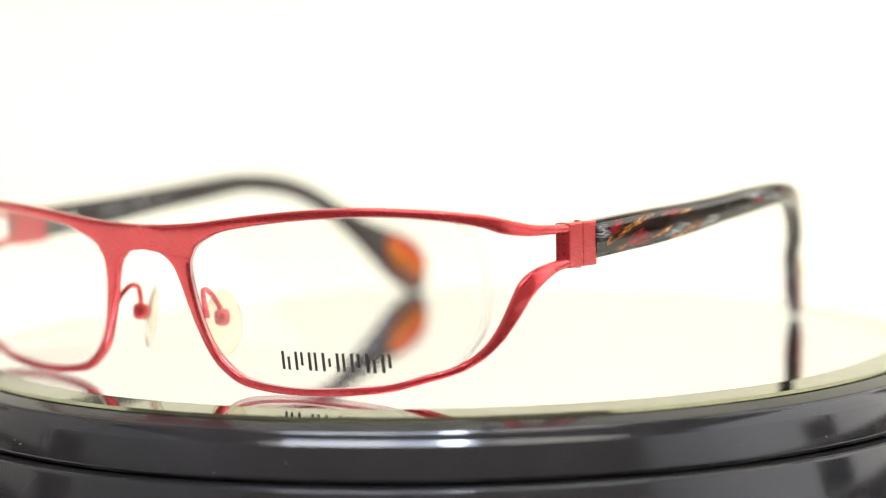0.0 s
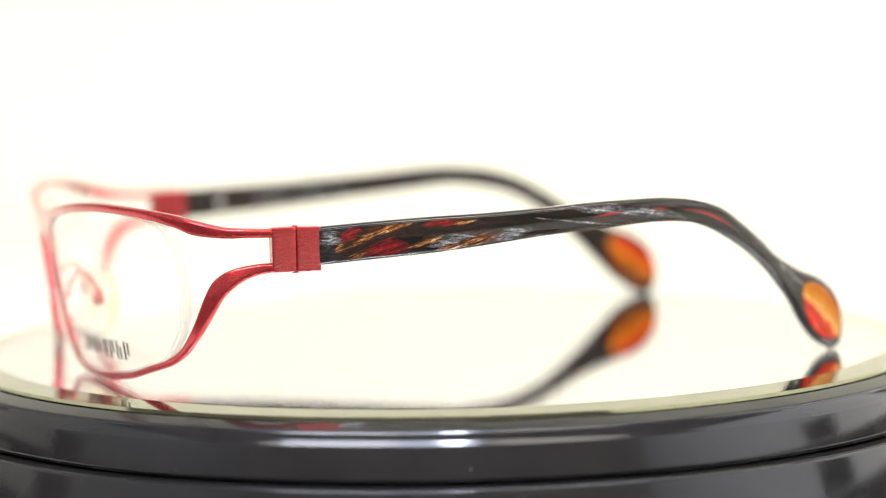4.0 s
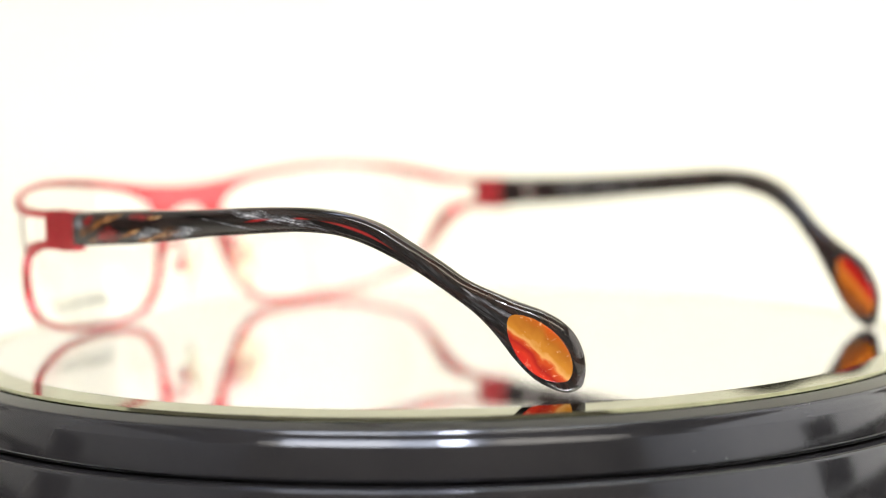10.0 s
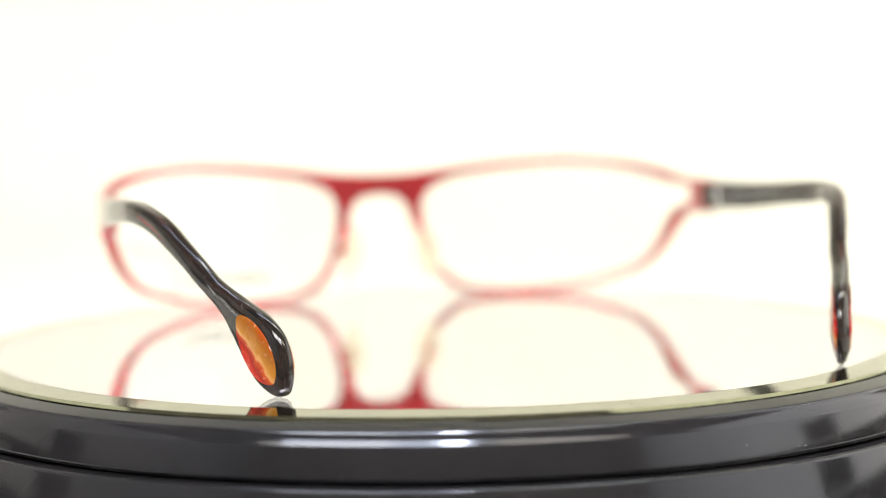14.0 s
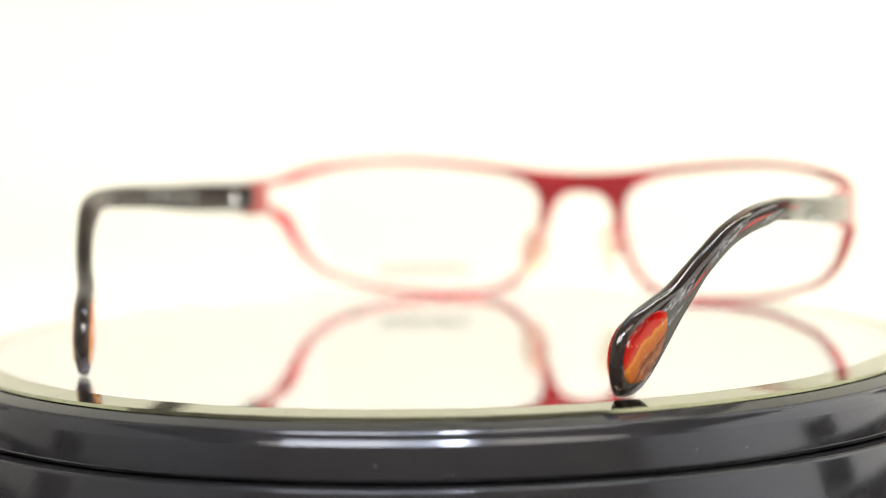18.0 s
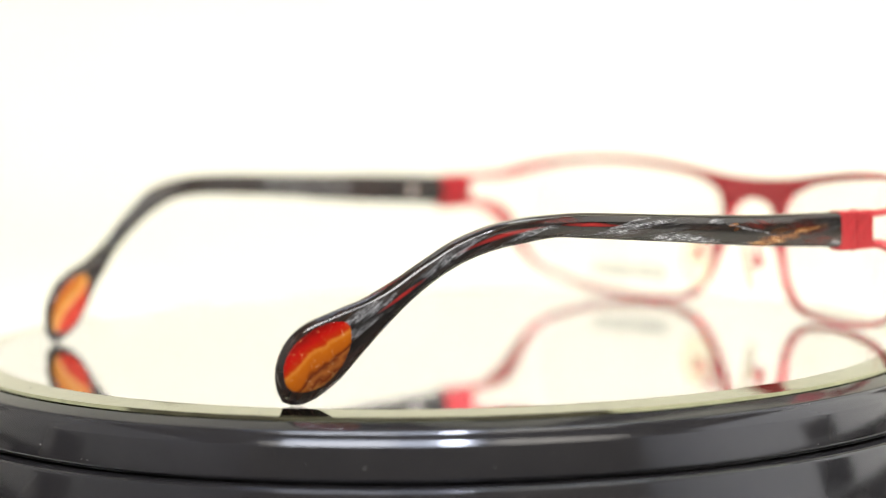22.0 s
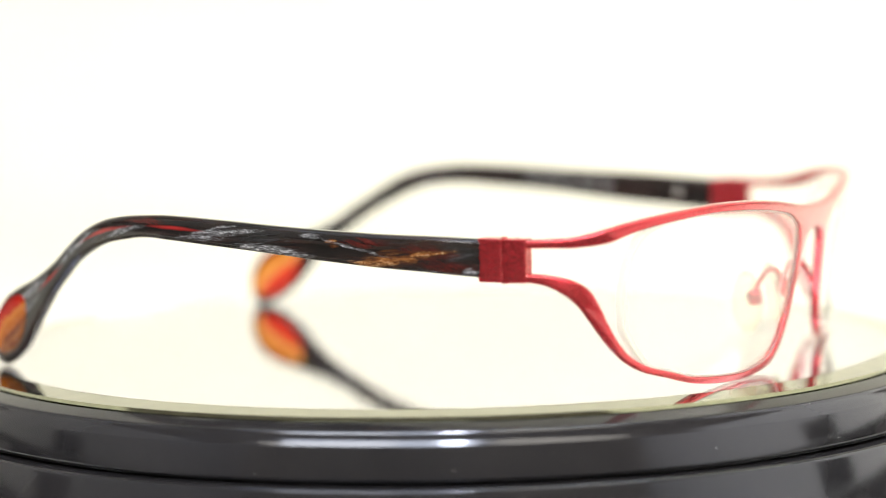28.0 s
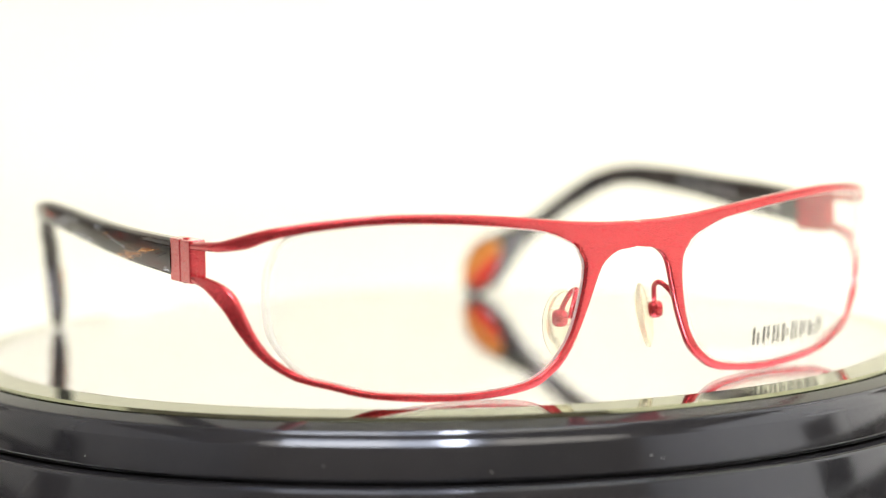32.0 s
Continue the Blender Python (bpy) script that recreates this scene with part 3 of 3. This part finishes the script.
def temple(side, mat, inlay):
    stations = ARM_LEFT + TIP_LEFT if side > 0 else ARM_RIGHT + TIP_RIGHT
    rows = spline([(*q, t) for q, t in zip(stations, THICK)], 190)
    rings, uvs, run, skin = [], [], 0.0, []
    twist = 0.44 if side > 0 else 0.36
    for k, (v0, w0, v1, w1, u, th) in enumerate(rows):
        bend = twist * min(1.0, max(0.0, (k / 10 - 8.5) / 3.0))
        c = np.array(((v0 + v1) / 2, (w0 + w1) / 2))
        if k:
            run += float(np.hypot(*(c - last)))
        last = c
        ring, uv = [], []
        tall = math.hypot(v0 - v1, w0 - w1) / 2
        soft_end = min(1.0, max(0.0, (k / 10 - 8.5) / 4))
        for a, b in rounded(th / 2, tall, 0.55 + 0.9 * soft_end, 0.34 - 0.14 * soft_end):
            px, py = a / (th / 2), b / tall
            v, w = (v0 + v1) / 2 + py * (v0 - v1) / 2, (w0 + w1) / 2 + py * (w0 - w1) / 2
            u_here = u - bend * py * (v0 - v1) / 2
            ring.append(Vector(((u_here + a + (1 - py * py) * 0.16 * px) * side, v, w)) * 0.001)
            uv.append((run * 0.001, (b + 5 * max(-1, min(1, px * 1.8))) * 0.001))
        rings.append(ring)
        uvs.append(uv)
        if k > 110:
            for py in np.linspace(-1, 1, 17):
                skin.append(((v0 + v1) / 2 + py * (v0 - v1) / 2, (w0 + w1) / 2 + py * (w0 - w1) / 2, u - bend * py * (v0 - v1) / 2, th / 2 + (1 - py * py) * 0.16))
    ob = part("temple", loft(rings, True, uvs), mat, eyeglasses, "dark acetate temple with marbled streaks", True, SETTLE)
    # amber drop set into both faces of the tip
    skin = np.array(skin)
    axis = np.array((0.63, -0.777))
    centre = np.array((101.6, 8.5) if side > 0 else (103.6, 8.9))
    for face in (1, -1):
        rings2 = []
        for f, lift in ((1.0, -0.4), (0.985, 0.0), (0.93, 0.06), (0.6, 0.12), (0.25, 0.13)):
            ring = []
            for a in np.linspace(0, 2 * math.pi, 44, endpoint=False):
                x = 6.9 * math.cos(a) * f
                y = (3.6 if side > 0 else 3.95) * math.sin(a) * abs(math.sin(a)) ** 0.22 * (1 + 0.10 * math.cos(a)) * f
                v, w = centre + x * axis + y * np.array((-axis[1], axis[0]))
                far = (skin[:, 0] - v) ** 2 + (skin[:, 1] - w) ** 2 + 0.02
                weight = far ** -3
                u, half = (skin[:, 2:4] * weight[:, None]).sum(0) / weight.sum()
                ring.append(Vector(((u + face * (half + 0.12 + lift)) * side, v, w)) * 0.001)
            rings2.append(ring)
        part("inlay", loft(rings2), inlay, ob, "glossy amber and red drop inlay", True)
    # steel rivet inside
    bm = bmesh.new()
    bmesh.ops.create_cone(bm, cap_ends=True, segments=24, radius1=1.25, radius2=1.05, depth=0.5)
    for q in bm.verts:
        q.co = Vector(((65.55 - q.co.z - (0.55 if side < 0 else 0)) * side, 11.5 + q.co.x, (26.0 if side > 0 else 24.7) + q.co.y)) * 0.001
    part("rivet", bm, STEEL, ob, "bright steel rivet", False)
    rows_of_print(side, ob)
    return ob


LENS_EDGE = [(56.0, 30.4), (59.2, 28.2), (60.7, 24.5), (61.0, 20.0), (60.6, 15.5), (59.6, 11.5), (57.9, 8.9)]


def lens(side):
    inner_top = [b for a, b in UPPER[:10]]
    inner_low = [b for a, b in LOWER[8:]]
    def out(q):
        cx, cy = 36.0, 16.5
        d = math.hypot(q[0] - cx, q[1] - cy)
        return (cx + (q[0] - cx) * (d + 0.35) / d, cy + (q[1] - cy) * (d + 0.35) / d)
    loop = [out(q) for q in inner_top] + LENS_EDGE[1:-1] + [out(q) for q in inner_low]
    line = spline([(*q, 0) for q in loop], 180)[:-1]
    bm = bmesh.new()
    sheets = []
    for dv in (-0.45, 0.75):
        rings = []
        for f in (0.994, 0.985, 0.85, 0.7, 0.55, 0.4, 0.25, 0.1):
            ring = []
            for x, z, _ in line:
                u, w = 36 + (x - 36) * f, 16.5 + (z - 16.5) * f
                inset = 0.0
                ring.append(bm.verts.new(lean((u * side, front_depth(u, w) + dv - math.copysign(inset, dv), w))))
            rings.append(ring)
        n = len(line)
        for a, b in zip(rings, rings[1:]):
            for j in range(n):
                bm.faces.new((a[j], a[(j + 1) % n], b[(j + 1) % n], b[j]))
        bm.faces.new(rings[-1])
        sheets.append(rings[0])
    a, b = sheets
    for j in range(len(a)):
        bm.faces.new((a[j], a[(j + 1) % len(a)], b[(j + 1) % len(a)], b[j]))
    ob = part("lens", bm, LENS, eyeglasses, "clear demo lens", True, SETTLE)
    ob.visible_shadow = False
    section = ((1.0, -0.3), (1.0, 0.6), (0.995, 0.74), (0.995, -0.44))
    rings = []
    for x, z, _ in [q for q in line if q[0] > 55.6]:
        ring = []
        for f, dv in section:
            u, w = 36 + (x - 36) * f, 16.5 + (z - 16.5) * f
            ring.append(lean((u * side, front_depth(u, w) + dv, w)))
        rings.append(ring)
    edge = part("lens_edge", loft(rings), EDGE, ob, "pale ground edge of the lens", True)
    edge.visible_shadow = False
    rings = []
    for x, z, _ in np.vstack([line, line[:1]]):
        ring = []
        for f, dv in ((0.988, -0.50), (0.968, -0.50), (0.968, -0.455), (0.988, -0.455)):
            u, w = 36 + (x - 36) * f, 16.5 + (z - 16.5) * f
            ring.append(lean((u * side, front_depth(u, w) + dv, w)))
        rings.append(ring)
    bevel = part("lens_bevel", loft(rings, False), EDGE, ob, "narrow pale bevel round the lens", True)
    bevel.visible_shadow = False
    return ob


def nose_pad(side):
    wire = [(11.2, -31.0, 13.0), (10.2, -30.6, 15.3), (9.0, -29.6, 17.1), (8.45, -28.6, 17.5), (8.6, -27.3, 16.8), (9.2, -26.3, 15.0), (9.7, -25.8, 13.4)]
    arm = part("pad_arm", tube([lean((u * side, v, w)) for u, v, w in wire], 0.00046), RED, eyeglasses, "thin red wire arm", True, SETTLE)
    bm = block(-1.3, 1.3, -1.2, 1.2, -1.6, 1.4, 1.0, 5)
    for q in bm.verts:
        q.co = lean(((9.8 + q.co.x) * side, -25.8 + q.co.y, 12.6 + q.co.z))
    part("pad_box", bm, RED, arm, "small red screw box", True)
    bm = bmesh.new()
    bmesh.ops.create_cone(bm, cap_ends=True, segments=20, radius1=0.8, radius2=0.6, depth=0.6)
    for q in bm.verts:
        q.co = lean(((9.8 + q.co.x) * side, -24.45 + q.co.z, 12.7 + q.co.y))
    part("screw", bm, STEEL, arm, "bright steel screw head", False)
    bm = bmesh.new()
    bmesh.ops.create_uvsphere(bm, u_segments=28, v_segments=18, radius=1)
    m = pose(8.6, -24.2, 11.4, 0, -14, 0) @ pose(0, 0, 0, -8, 0, -50) @ Matrix.Diagonal((1.1, 3.2, 5.7, 1))
    for q in bm.verts:
        c = m @ q.co
        q.co = lean((c.x * side, c.y, c.z))
    part("nose_pad", bm, PAD, eyeglasses, "translucent yellowish silicone nose pad", True, SETTLE)


for s, mat, inlay in ((1, DARK_A, INLAY_A), (-1, DARK_B, INLAY_B)):
    end_piece(s)
    temple(s, mat, inlay)
    nose_pad(s)
left_lens = lens(1)
lens(-1)


def print_marks():
    """The maker's mark on the lens: plain black bars."""
    for k in range(8):
        u0 = 27.2 + k * 2.52
        bm = bmesh.new()
        for u1, u2, w0, w1 in ((u0, u0 + 0.5, 5.2, 8.3), (u0 + 1.1, u0 + 1.55, 5.2 + 0.8 * (k % 2), 8.3 - 0.9 * (k % 3 == 0))):
            quad = [(u1, w0), (u2, w0), (u2, w1), (u1, w1)]
            lo = [bm.verts.new(lean((u, front_depth(u, w) - 0.51, w))) for u, w in quad]
            hi = [bm.verts.new(lean((u, front_depth(u, w) - 0.46, w))) for u, w in quad]
            bm.faces.new(lo)
            bm.faces.new(hi[::-1])
            for j in range(4):
                bm.faces.new((lo[j], hi[j], hi[(j + 1) % 4], lo[(j + 1) % 4]))
        part("print_mark", bm, INK, left_lens, "black printed mark", False)


print_marks()


# ---- turning ----
def motions():
    drift_t = (0, 3, 6, 9, 11, 14.5, 17.5, 20.5, 23, 25, 28, 30, 32)
    drift = (0.29, -0.5, -0.3, -0.27, -0.3, 0.15, 0.8, 0.95, 0.55, 0.0, -0.2, -0.4, -0.8)
    turned = lambda t: -31.126 - 9.1371 * t + float(np.interp(t, drift_t, drift))
    steps = [k * 0.5 for k in range(65)]
    walk(eyeglasses, [(t, pose(0, 0, 0, 0, 0, turned(t))) for t in steps])
    walk(platter, [(t, up @ pose(0, 0, 0, 0, 0, turned(t))) for t in steps])


motions()
